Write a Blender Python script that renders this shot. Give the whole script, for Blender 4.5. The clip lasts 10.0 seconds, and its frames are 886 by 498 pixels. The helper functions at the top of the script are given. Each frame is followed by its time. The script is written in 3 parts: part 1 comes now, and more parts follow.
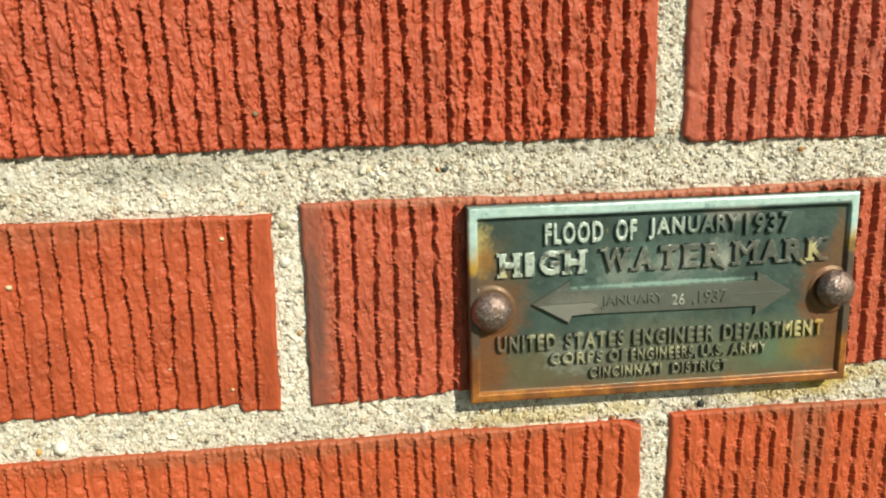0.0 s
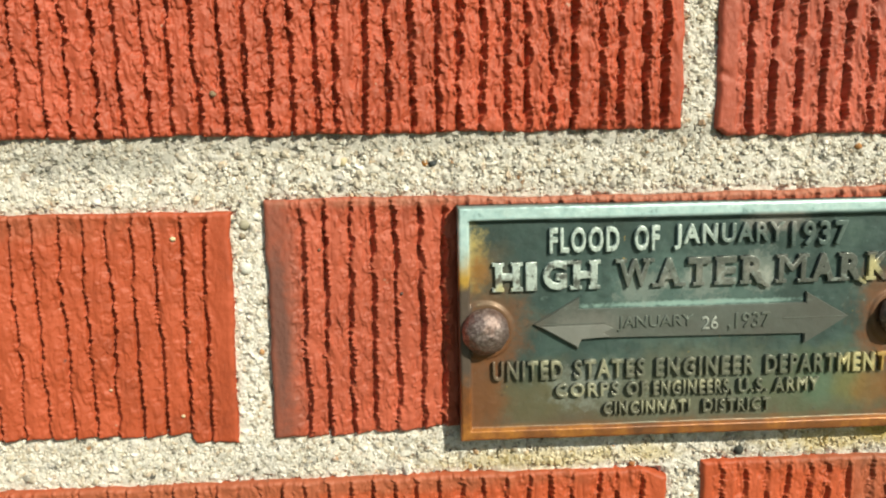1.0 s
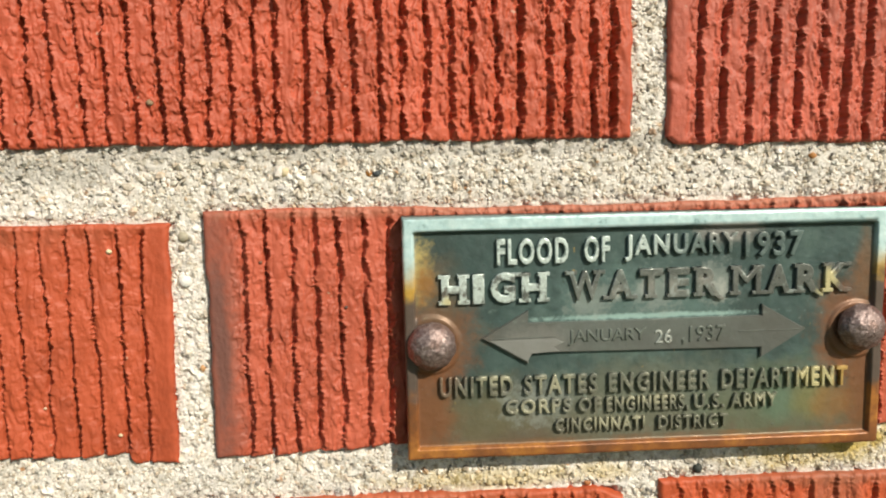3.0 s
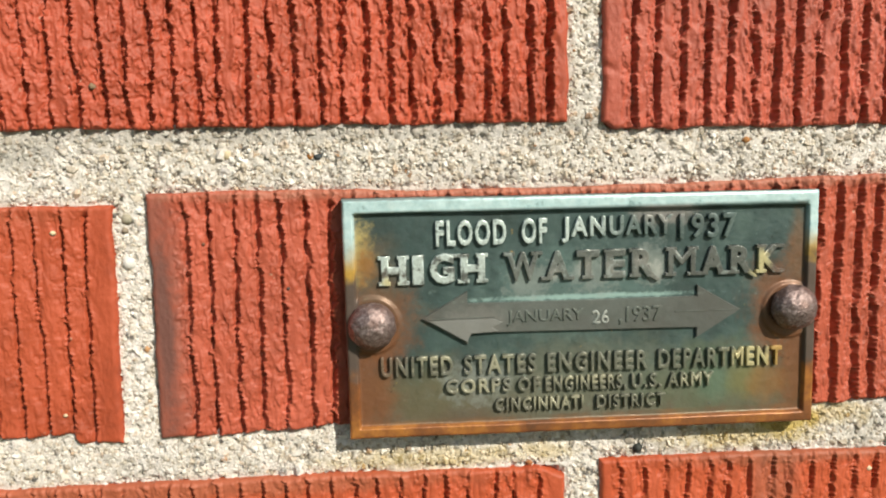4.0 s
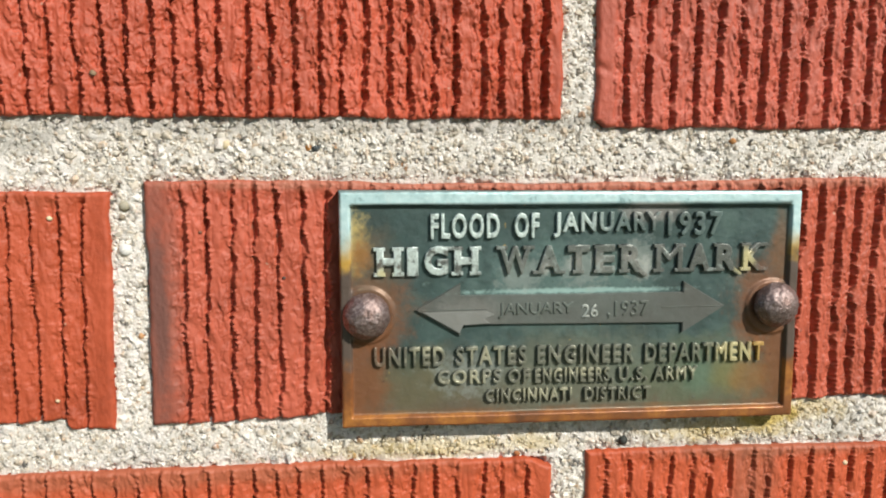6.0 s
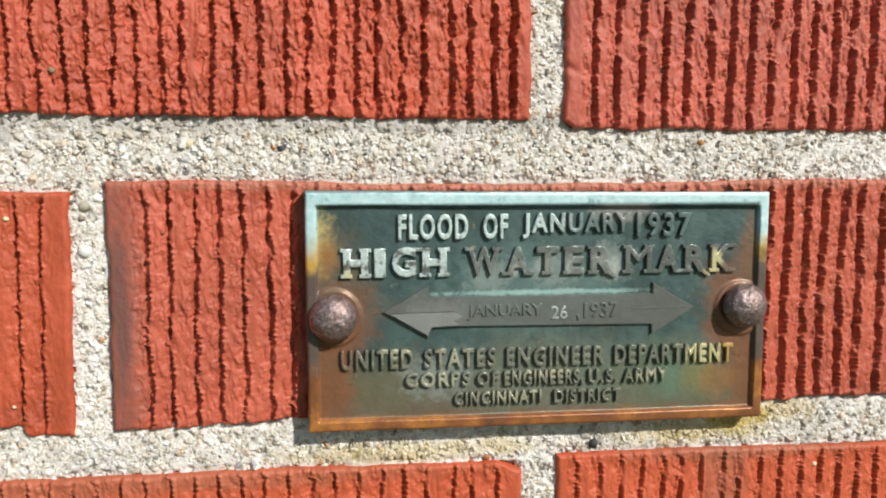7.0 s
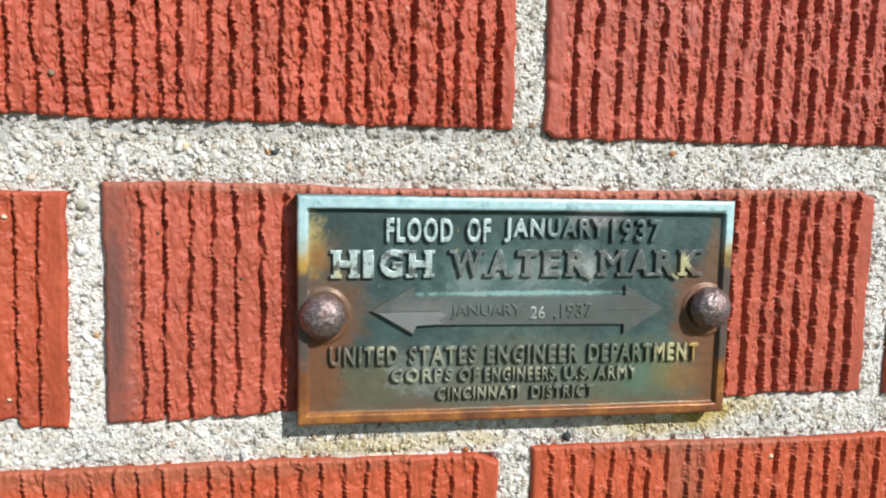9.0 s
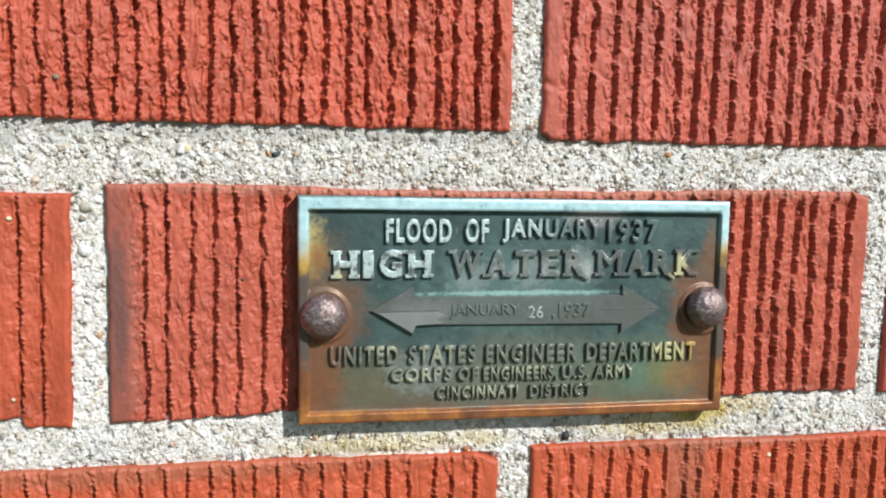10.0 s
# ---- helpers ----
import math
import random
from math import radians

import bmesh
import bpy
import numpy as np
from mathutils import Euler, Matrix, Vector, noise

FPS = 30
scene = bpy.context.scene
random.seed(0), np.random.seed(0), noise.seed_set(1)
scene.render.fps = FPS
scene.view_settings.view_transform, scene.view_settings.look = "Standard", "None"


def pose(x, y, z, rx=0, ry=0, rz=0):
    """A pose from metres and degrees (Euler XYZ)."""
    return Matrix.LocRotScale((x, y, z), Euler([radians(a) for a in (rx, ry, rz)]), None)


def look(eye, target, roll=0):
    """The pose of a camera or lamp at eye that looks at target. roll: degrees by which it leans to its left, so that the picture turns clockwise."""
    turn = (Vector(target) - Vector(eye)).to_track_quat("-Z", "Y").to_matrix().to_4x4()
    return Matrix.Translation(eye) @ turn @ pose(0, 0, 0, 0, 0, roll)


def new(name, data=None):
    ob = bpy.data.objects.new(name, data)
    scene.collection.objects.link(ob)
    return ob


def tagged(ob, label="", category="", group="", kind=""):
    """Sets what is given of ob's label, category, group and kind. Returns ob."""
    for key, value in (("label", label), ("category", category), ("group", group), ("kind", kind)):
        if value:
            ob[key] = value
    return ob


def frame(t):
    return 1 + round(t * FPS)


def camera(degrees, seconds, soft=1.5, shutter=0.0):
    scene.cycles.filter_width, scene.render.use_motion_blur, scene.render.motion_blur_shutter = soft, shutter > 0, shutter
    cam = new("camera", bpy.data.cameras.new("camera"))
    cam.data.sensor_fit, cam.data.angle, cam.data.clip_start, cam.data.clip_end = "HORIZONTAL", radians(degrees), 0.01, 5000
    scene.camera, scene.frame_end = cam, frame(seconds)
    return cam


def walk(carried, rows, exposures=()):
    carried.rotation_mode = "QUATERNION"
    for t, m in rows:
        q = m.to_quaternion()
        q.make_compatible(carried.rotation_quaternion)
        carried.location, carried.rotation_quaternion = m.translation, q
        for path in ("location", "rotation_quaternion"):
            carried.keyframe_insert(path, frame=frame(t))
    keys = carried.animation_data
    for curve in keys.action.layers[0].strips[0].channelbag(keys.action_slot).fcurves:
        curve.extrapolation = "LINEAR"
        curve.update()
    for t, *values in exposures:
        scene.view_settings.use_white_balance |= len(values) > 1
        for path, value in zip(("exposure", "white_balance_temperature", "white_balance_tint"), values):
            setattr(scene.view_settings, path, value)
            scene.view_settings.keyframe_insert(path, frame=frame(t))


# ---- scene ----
PATH = [
    (0, (0.01620, -0.20248, 0.69161), (0.03638, -0.00896, 0.64534), -1.63),
    (0.5, (0.02632, -0.19328, 0.68556), (0.03938, 0.00180, 0.64345), -1.05),
    (1, (0.03135, -0.17566, 0.67581), (0.04153, 0.02105, 0.64116), -1.19),
    (1.5, (0.03131, -0.16772, 0.67646), (0.04016, 0.02895, 0.64121), -1.03),
    (2, (0.03284, -0.16243, 0.68237), (0.03985, 0.03452, 0.64829), -0.72),
    (2.5, (0.03544, -0.16237, 0.67994), (0.04151, 0.03440, 0.64470), -0.90),
    (3, (0.04309, -0.17219, 0.67238), (0.05439, 0.02540, 0.64358), -1.31),
    (3.2, (0.04505, -0.17317, 0.67148), (0.05822, 0.02444, 0.64359), -1.46),
    (4.3, (0.05615, -0.17869, 0.66635), (0.06966, 0.01898, 0.63905), -1.20),
    (4.5, (0.05452, -0.17976, 0.66705), (0.06870, 0.01774, 0.63888), -1.02),
    (5, (0.05250, -0.18154, 0.66455), (0.06788, 0.01594, 0.63683), -0.39),
    (5.5, (0.04869, -0.18076, 0.66593), (0.06776, 0.01642, 0.63840), -0.03),
    (5.7, (0.04923, -0.18048, 0.66550), (0.06823, 0.01677, 0.63849), -0.06),
    (6.8, (0.05231, -0.17891, 0.66304), (0.07600, 0.01821, 0.63886), 0.05),
    (7, (0.05285, -0.17863, 0.66261), (0.07787, 0.01838, 0.63888), 0.08),
    (7.5, (0.05473, -0.18231, 0.66205), (0.08027, 0.01471, 0.63906), 0.38),
    (8, (0.05133, -0.18243, 0.66382), (0.08050, 0.01394, 0.63950), 0.67),
    (8.5, (0.04792, -0.18128, 0.66389), (0.08109, 0.01446, 0.63969), 1.01),
    (9, (0.04677, -0.18620, 0.66618), (0.08083, 0.00918, 0.64041), 1.22),
    (9.5, (0.04444, -0.18856, 0.66705), (0.08077, 0.00637, 0.64098), 1.29),
    (10, (0.04675, -0.18882, 0.66403), (0.08070, 0.00692, 0.64094), 0.98),
]
cam = camera(60.0, 10.0, soft=2.0)
walk(cam, [(t, look(eye, target, roll)) for t, eye, target, roll in PATH],
     exposures=[(0.0, 0.03, 7600, -4), (1.2, 0.03, 7200, -2), (2.5, 0.04, 7150, 4), (5.0, 0.00, 6700, 6), (7.0, 0.02, 6300, 6), (10.0, 0.10, 5800, 4)])

# ---- sky and sun ----
TO_SUN = Vector((0.72, -1.0, 0.88)).normalized()
world = bpy.data.worlds.new("sky")
scene.world = world
world.use_nodes = True
wn = world.node_tree.nodes
sky = wn.new("ShaderNodeTexSky")
sky.sky_type, sky.sun_disc = "NISHITA", False
sky.sun_elevation, sky.sun_rotation = math.asin(TO_SUN.z), math.atan2(TO_SUN.x, TO_SUN.y)
world.node_tree.links.new(sky.outputs[0], wn["Background"].inputs[0])
wn["Background"].inputs[1].default_value = 0.074
sun = new("sun", bpy.data.lights.new("sun", "SUN"))
sun.data.energy, sun.data.angle, sun.data.color = 5.0, radians(0.53), (1.0, 0.95, 0.87)
sun.matrix_world = look(TO_SUN * 20, (0, 0, 0))

# ---- numbers ----
Z0 = 0.600            # height of the bottom of the plaque's course over the ground
TABLE = np.random.RandomState(7).rand(256, 256)


def vnoise(x, y, seed=0):
    """Smooth lattice noise, 0 to 1."""
    x, y = np.asarray(x, float) + seed * 17.31, np.asarray(y, float) + seed * 9.77
    xi, yi = np.floor(x).astype(int), np.floor(y).astype(int)
    fx, fy = x - xi, y - yi
    fx, fy = fx * fx * (3 - 2 * fx), fy * fy * (3 - 2 * fy)
    a, b = TABLE[xi & 255, yi & 255], TABLE[(xi + 1) & 255, yi & 255]
    c, d = TABLE[xi & 255, (yi + 1) & 255], TABLE[(xi + 1) & 255, (yi + 1) & 255]
    return (a + (b - a) * fx) * (1 - fy) + (c + (d - c) * fx) * fy


def fbm(x, y, seed=0, octaves=3):
    out, amp, total = 0.0, 1.0, 0.0
    for n in range(octaves):
        out, total = out + amp * vnoise(x * 2**n, y * 2**n, seed + 3 * n), total + amp
        amp *= 0.5
    return out / total


def step(a, b, x):
    t = np.clip((x - a) / (b - a), 0, 1)
    return t * t * (3 - 2 * t)


# ---- mesh helpers ----
def mesh_from(name, verts, faces, smooth=True):
    me = bpy.data.meshes.new(name)
    me.from_pydata(verts, [], faces)
    me.polygons.foreach_set("use_smooth", np.full(len(me.polygons), smooth))
    me.update()
    return me


def relief(name, X, Y, Z, back):
    """A solid block whose front is the grid X, Y, Z and whose back lies at y = back."""
    nz, nx = X.shape
    front = np.stack([X, Y, Z], -1).reshape(-1, 3)
    idx = np.arange(nz * nx).reshape(nz, nx)
    quads = np.stack([idx[:-1, :-1], idx[:-1, 1:], idx[1:, 1:], idx[1:, :-1]], -1).reshape(-1, 4)
    rim = np.concatenate([idx[0, :-1], idx[:-1, -1], idx[-1, :0:-1], idx[:0:-1, 0]])
    behind = front[rim].copy()
    behind[:, 1] = back
    n, m = len(front), len(rim)
    nxt = np.roll(np.arange(m), -1)
    sides = np.stack([rim, n + np.arange(m), n + nxt, rim[nxt]], -1)
    me = bpy.data.meshes.new(name)
    verts = np.concatenate([front, behind])
    loops = np.concatenate([quads.ravel(), sides.ravel(), (n + np.arange(m))[::-1]])
    sizes = np.concatenate([np.full(len(quads) + len(sides), 4), [m]])
    me.vertices.add(len(verts))
    me.vertices.foreach_set("co", verts.ravel())
    me.loops.add(len(loops))
    me.loops.foreach_set("vertex_index", loops.astype(np.int32))
    me.polygons.add(len(sizes))
    me.polygons.foreach_set("loop_start", (np.cumsum(sizes) - sizes).astype(np.int32))
    me.polygons.foreach_set("use_smooth", np.r_[np.ones(len(sizes) - 1, bool), False])
    me.update(calc_edges=True)
    me.validate()
    return me


def child(name, me, material, parent, label="", at=(0, 0, 0)):
    ob = new(name, me)
    if material:
        me.materials.clear()
        me.materials.append(material)
    ob.parent = parent
    ob.location = at
    return tagged(ob, label)


# ---- materials ----
class Nodes:
    """A short hand for building one node material."""

    def __init__(self, name, rough=0.8, metal=0.0, spec=0.5):
        self.m = bpy.data.materials.new(name)
        self.m.use_nodes = True
        self.t = self.m.node_tree
        self.b = self.t.nodes["Principled BSDF"]
        self.b.inputs["Roughness"].default_value = rough
        self.b.inputs["Metallic"].default_value = metal
        self.b.inputs["Specular IOR Level"].default_value = spec
        self.co = self.t.nodes.new("ShaderNodeTexCoord").outputs["Object"]

    def link(self, a, b):
        if hasattr(a, "links"):
            self.t.links.new(a, b)
        else:
            b.default_value = a

    def math(self, op, a, b=0.0, clamp=False):
        n = self.t.nodes.new("ShaderNodeMath")
        n.operation, n.use_clamp = op, clamp
        self.link(a, n.inputs[0])
        self.link(b, n.inputs[1])
        return n.outputs[0]

    def noise(self, scale, detail=3.0, rough=0.75, stretch=(1, 1, 1)):
        mp = self.t.nodes.new("ShaderNodeMapping")
        mp.inputs["Scale"].default_value = stretch
        self.link(self.co, mp.inputs[0])
        n = self.t.nodes.new("ShaderNodeTexNoise")
        n.inputs["Scale"].default_value, n.inputs["Detail"].default_value = scale, detail
        n.inputs["Roughness"].default_value = rough
        self.link(mp.outputs[0], n.inputs["Vector"])
        return n.outputs["Fac"]

    def span(self, v, a, b, lo=0.0, hi=1.0):
        n = self.t.nodes.new("ShaderNodeMapRange")
        n.interpolation_type = "SMOOTHSTEP"
        for key, value in (("From Min", a), ("From Max", b), ("To Min", lo), ("To Max", hi)):
            n.inputs[key].default_value = value
        self.link(v, n.inputs["Value"])
        return n.outputs[0]

    def ramp(self, v, stops):
        n = self.t.nodes.new("ShaderNodeValToRGB")
        el = n.color_ramp.elements
        while len(el) < len(stops):
            el.new(0.5)
        for e, (p, c) in zip(el, stops):
            e.position, e.color = p, (*c, 1)
        self.link(v, n.inputs[0])
        return n.outputs[0]

    def mix(self, f, a, b, kind="MIX"):
        n = self.t.nodes.new("ShaderNodeMix")
        n.data_type, n.blend_type = "RGBA", kind
        self.link(f, n.inputs[0])
        self.link(a if hasattr(a, "links") else (*a, 1), n.inputs[6])
        self.link(b if hasattr(b, "links") else (*b, 1), n.inputs[7])
        return n.outputs[2]

    def spot(self, cx, cz, rx, rz, ragged=0.8, scale=260.0, inner=0.35):
        """1 inside an ellipse of the x-z plane, 0 outside, with a ragged border."""
        s = self.t.nodes.new("ShaderNodeSeparateXYZ")
        self.link(self.co, s.inputs[0])
        u = self.math("DIVIDE", self.math("SUBTRACT", s.outputs[0], cx), rx)
        w = self.math("DIVIDE", self.math("SUBTRACT", s.outputs[2], cz), rz)
        d = self.math("SQRT", self.math("ADD", self.math("MULTIPLY", u, u), self.math("MULTIPLY", w, w)))
        d = self.math("ADD", d, self.math("MULTIPLY", self.math("SUBTRACT", self.noise(scale, 5), 0.5), 2 * ragged))
        return self.span(d, inner, 1.15, 1.0, 0.0)

    def bump(self, v, distance, strength=1.0):
        n = self.t.nodes.new("ShaderNodeBump")
        n.inputs["Distance"].default_value, n.inputs["Strength"].default_value = distance, strength
        self.link(v, n.inputs["Height"])
        self.link(n.outputs[0], self.b.inputs["Normal"])

    def done(self, colour, rough=None):
        self.link(colour, self.b.inputs["Base Color"])
        if rough is not None:
            self.link(rough, self.b.inputs["Roughness"])
        return self.m


def brick_clay(name, tone, stains=()):
    """Fired clay: tone is the mean colour; stains are (x, z, rx, rz, colour, strength) on the brick's own face."""
    n = Nodes(name, 0.6, spec=0.5)
    dark, pale = [c * 0.72 for c in tone], [min(1, c * 1.22 + 0.012) for c in tone]
    col = n.ramp(n.noise(55, 4), [(0.3, dark), (0.5, tone), (0.72, pale)])
    col = n.mix(n.span(n.noise(900, 3, stretch=(1, 1, 0.6)), 0.45, 0.75, 0.0, 0.45), col, pale)
    col = n.mix(n.span(n.noise(1100, 2), 0.62, 0.76, 0.0, 0.3), col, [c * 0.6 for c in tone])
    col = n.mix(n.span(n.noise(420, 2), 0.70, 0.78, 0.0, 0.6), col, (0.46, 0.30, 0.22))
    col = n.mix(n.span(n.noise(240, 2), 0.73, 0.79, 0.0, 0.7), col, (0.07, 0.045, 0.04))
    for x, z, rx, rz, c, k in stains:
        col = n.mix(n.math("MULTIPLY", n.spot(x, z, rx, rz, 0.7, 180), k), col, c)
    n.bump(n.math("ADD", n.math("MULTIPLY", n.noise(2200, 3, 0.6), 0.4), n.math("MULTIPLY", n.noise(560, 3, 0.5, stretch=(1.2, 1, 0.7)), 1.2)), 0.00020, 0.85)
    return n.done(col)


def lime(n, col):
    """A thin whitish bloom of lime over grains and binder, in ragged patches."""
    patch = n.span(n.noise(70, 5, 0.65), 0.44, 0.62)
    for x, z, rx, rz in ((-0.006, 0.026, 0.006, 0.034), (-0.040, 0.061, 0.030, 0.006), (0.205, 0.040, 0.012, 0.040), (0.185, 0.062, 0.030, 0.006)):
        patch = n.math("MAXIMUM", patch, n.spot(x, z, rx, rz, 0.9, 220))
    fleck = n.span(n.noise(520, 4, 0.7), 0.40, 0.58)
    return n.mix(n.math("MULTIPLY", n.math("MULTIPLY", patch, fleck), 0.6), col, (0.86, 0.81, 0.785))


def stains(n, col):
    """Dirty grey with overhang shade painted in under the upper course, and yellow rust run down from the plaque's
    foot.
    """
    dirt_and_shade = n.math("MAXIMUM", n.spot(0.03, 0.0705, 0.15, 0.0030, 0.9, 150), n.spot(-0.035, 0.0675, 0.03, 0.005, 1.1, 150))
    col = n.mix(n.math("MULTIPLY", dirt_and_shade, 0.42), col, (0.22, 0.205, 0.18))
    for x, z, rx, rz, k in ((0.1530, -0.0030, 0.0100, 0.0062, 0.85), (0.1400, -0.0068, 0.0220, 0.0040, 0.55), (0.1640, -0.0020, 0.0120, 0.0040, 0.45), (0.0620, -0.0090, 0.0300, 0.0034, 0.45), (0.0900, -0.0085, 0.0100, 0.0030, 0.4)):
        col = n.mix(n.math("MULTIPLY", n.spot(x, z, rx, rz, 0.9, 200), k), col, (0.50, 0.36, 0.085))
    return col


def mortar_binder():
    n = Nodes("mortar_binder", 0.9, spec=0.2)
    col = n.ramp(n.noise(1000, 5, 0.7), [(0.32, (0.26, 0.235, 0.20)), (0.42, (0.62, 0.57, 0.515)), (0.70, (0.82, 0.78, 0.735))])
    col = n.mix(n.span(n.noise(48, 4), 0.50, 0.68, 0.0, 0.45), col, (0.30, 0.28, 0.25))
    n.bump(n.noise(1600, 4, 0.7), 0.00030)
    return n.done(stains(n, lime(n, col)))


def sand_grain():
    n = Nodes("sand_grain", 0.55, spec=0.45)
    geo = n.t.nodes.new("ShaderNodeNewGeometry").outputs["Random Per Island"]
    col = n.ramp(geo, [(0.0, (0.07, 0.065, 0.06)), (0.03, (0.17, 0.16, 0.15)), (0.04, (0.42, 0.20, 0.07)), (0.05, (0.30, 0.27, 0.24)),
                       (0.15, (0.42, 0.35, 0.27)), (0.32, (0.60, 0.52, 0.42)), (0.55, (0.76, 0.705, 0.635)), (0.80, (0.89, 0.855, 0.81)), (0.90, (0.66, 0.60, 0.55)), (1.0, (0.62, 0.45, 0.31))])
    col = n.mix(n.span(n.noise(900, 3), 0.40, 0.7, 0.0, 0.25), col, (0.50, 0.45, 0.38))
    col = n.mix(n.span(n.noise(48, 4), 0.50, 0.68, 0.0, 0.35), col, (0.32, 0.30, 0.27))
    n.bump(n.noise(1900, 4), 0.00022)
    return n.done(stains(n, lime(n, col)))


W, H = 0.1116, 0.0557     # the plaque


def patina(kind):
    """Weathered bronze, in the plaque's own metres: verdigris above, rust below and round the bolts."""
    n = Nodes("bronze_" + kind, 0.5, 0.25, 0.5)
    sep = n.t.nodes.new("ShaderNodeSeparateXYZ")
    n.link(n.co, sep.inputs[0])
    wob = n.math("MULTIPLY", n.math("SUBTRACT", n.noise(120, 5, 0.6), 0.5), 0.030)
    z = n.math("ADD", sep.outputs[2], wob)
    green, teal, brown = (0.058, 0.094, 0.091), (0.15, 0.24, 0.225), (0.170, 0.112, 0.066)
    col = n.ramp(n.noise(90, 5, 0.6), [(0.3, (0.045, 0.066, 0.062)), (0.5, green), (0.68, (0.082, 0.128, 0.118))])
    col = n.mix(n.span(z, 0.021, 0.004, 0.0, 0.72), col, brown)
    col = n.mix(n.math("MULTIPLY", n.spot(0.058, 0.011, 0.040, 0.012, 0.7, 110), 0.75), col, (0.155, 0.172, 0.130))
    col = n.mix(n.math("MULTIPLY", n.spot(0.052, 0.033, 0.026, 0.012, 1.0, 170), 0.45), col, teal)
    col = n.mix(n.math("MULTIPLY", n.spot(0.090, 0.010, 0.024, 0.012, 1.0, 130), 0.6), col, (0.125, 0.165, 0.105))
    col = n.mix(n.math("MULTIPLY", n.spot(0.018, 0.010, 0.012, 0.010, 0.9, 130), 0.45), col, (0.150, 0.150, 0.085))
    for x, zz, rx, rz in ((0.0059, 0.027, 0.013, 0.012), (0.1043, 0.0274, 0.012, 0.015), (0.003, 0.012, 0.010, 0.022), (0.1085, 0.014, 0.008, 0.018)):
        col = n.mix(n.math("MULTIPLY", n.spot(x, zz, rx, rz, 0.8, 150), 0.8), col, (0.22, 0.085, 0.036))
    col = n.mix(n.math("MULTIPLY", n.spot(0.0034, 0.0440, 0.0040, 0.0090, 1.1, 480, 0.1), 0.9), col, (0.55, 0.42, 0.16))
    col = n.mix(n.math("MULTIPLY", n.spot(0.0050, 0.0400, 0.0028, 0.0055, 1.0, 420, 0.1), 0.9), col, (0.48, 0.20, 0.03))
    col = n.mix(n.math("MULTIPLY", n.spot(0.0745, 0.0505, 0.0085, 0.0035, 1.1, 300), 0.55), col, (0.34, 0.31, 0.29))
    col = n.mix(n.span(n.noise(520, 4, 0.7), 0.62, 0.75, 0.0, 0.45), col, (0.19, 0.26, 0.24))
    col = n.mix(n.span(n.noise(640, 3, 0.6), 0.64, 0.74, 0.0, 0.5), col, (0.020, 0.022, 0.020))
    col = n.mix(n.span(n.noise(300, 2), 0.715, 0.75, 0.0, 0.7), col, (0.45, 0.30, 0.08))
    col = n.mix(n.math("MULTIPLY", n.spot(0.055, 0.0315, 0.030, 0.0008, 1.0, 420), 0.85), col, (0.34, 0.50, 0.47))
    for x, zz, rx, rz in ((0.058, 0.037, 0.007, 0.006), (0.072, 0.0385, 0.006, 0.006), (0.043, 0.0355, 0.006, 0.005), (0.030, 0.012, 0.010, 0.006)):
        col = n.mix(n.math("MULTIPLY", n.spot(x, zz, rx, rz, 1.4, 420), 0.5), col, (0.30, 0.33, 0.31))
    for x, zz, rx, rz in ((0.0485, 0.0375, 0.0020, 0.0030), (0.0555, 0.0385, 0.0022, 0.0030), (0.0610, 0.0385, 0.0018, 0.0022), (0.0690, 0.0395, 0.0030, 0.0016), (0.0730, 0.0370, 0.0026, 0.0032)):
        col = n.mix(n.math("MULTIPLY", n.spot(x, zz, rx, rz, 1.2, 500, 0.1), 0.7), col, (0.42, 0.43, 0.40))
    col = n.mix(n.math("MULTIPLY", n.spot(0.0075, 0.0370, 0.0075, 0.0110, 0.7, 160), 0.55), col, (0.150, 0.105, 0.066))
    col = n.mix(n.math("MULTIPLY", n.spot(0.1070, 0.0410, 0.0030, 0.0110, 0.7, 200), 0.6), col, (0.210, 0.105, 0.050))
    for x, zz, c in ((0.0880, 0.0095, (0.120, 0.195, 0.135)), (0.0945, 0.0100, (0.235, 0.215, 0.085)), (0.1000, 0.0085, (0.300, 0.145, 0.050))):
        col = n.mix(n.math("MULTIPLY", n.spot(x, zz, 0.0055, 0.0058, 0.6, 180), 0.6), col, c)
    if kind == "plate":
        # the raised rim: pale verdigris along the top, bare orange metal along the foot
        edge = n.math("MINIMUM", n.math("MINIMUM", sep.outputs[0], n.math("SUBTRACT", W, sep.outputs[0])),
                      n.math("MINIMUM", n.math("SUBTRACT", H, sep.outputs[2]), sep.outputs[2]))
        proud = n.span(sep.outputs[1], -0.0030, -0.0037)
        band = n.math("MULTIPLY", proud, n.span(edge, 0.0036, 0.0026))
        warm = n.ramp(n.noise(110, 4), [(0.3, (0.14, 0.060, 0.032)), (0.5, (0.27, 0.100, 0.034)), (0.66, (0.46, 0.185, 0.045))])
        rim = n.mix(n.span(z, 0.017, 0.010), (0.115, 0.085, 0.070), warm)
        rim = n.mix(n.span(z, 0.0345, 0.0420), rim, (0.55, 0.33, 0.07))
        pale = n.ramp(n.noise(420, 5, 0.7), [(0.28, (0.20, 0.32, 0.33)), (0.40, (0.44, 0.63, 0.65)), (0.7, (0.62, 0.78, 0.79))])
        rim = n.mix(n.span(n.math("ADD", sep.outputs[2], n.math("MULTIPLY", wob, 0.35)), 0.0395, 0.0475), rim, pale)
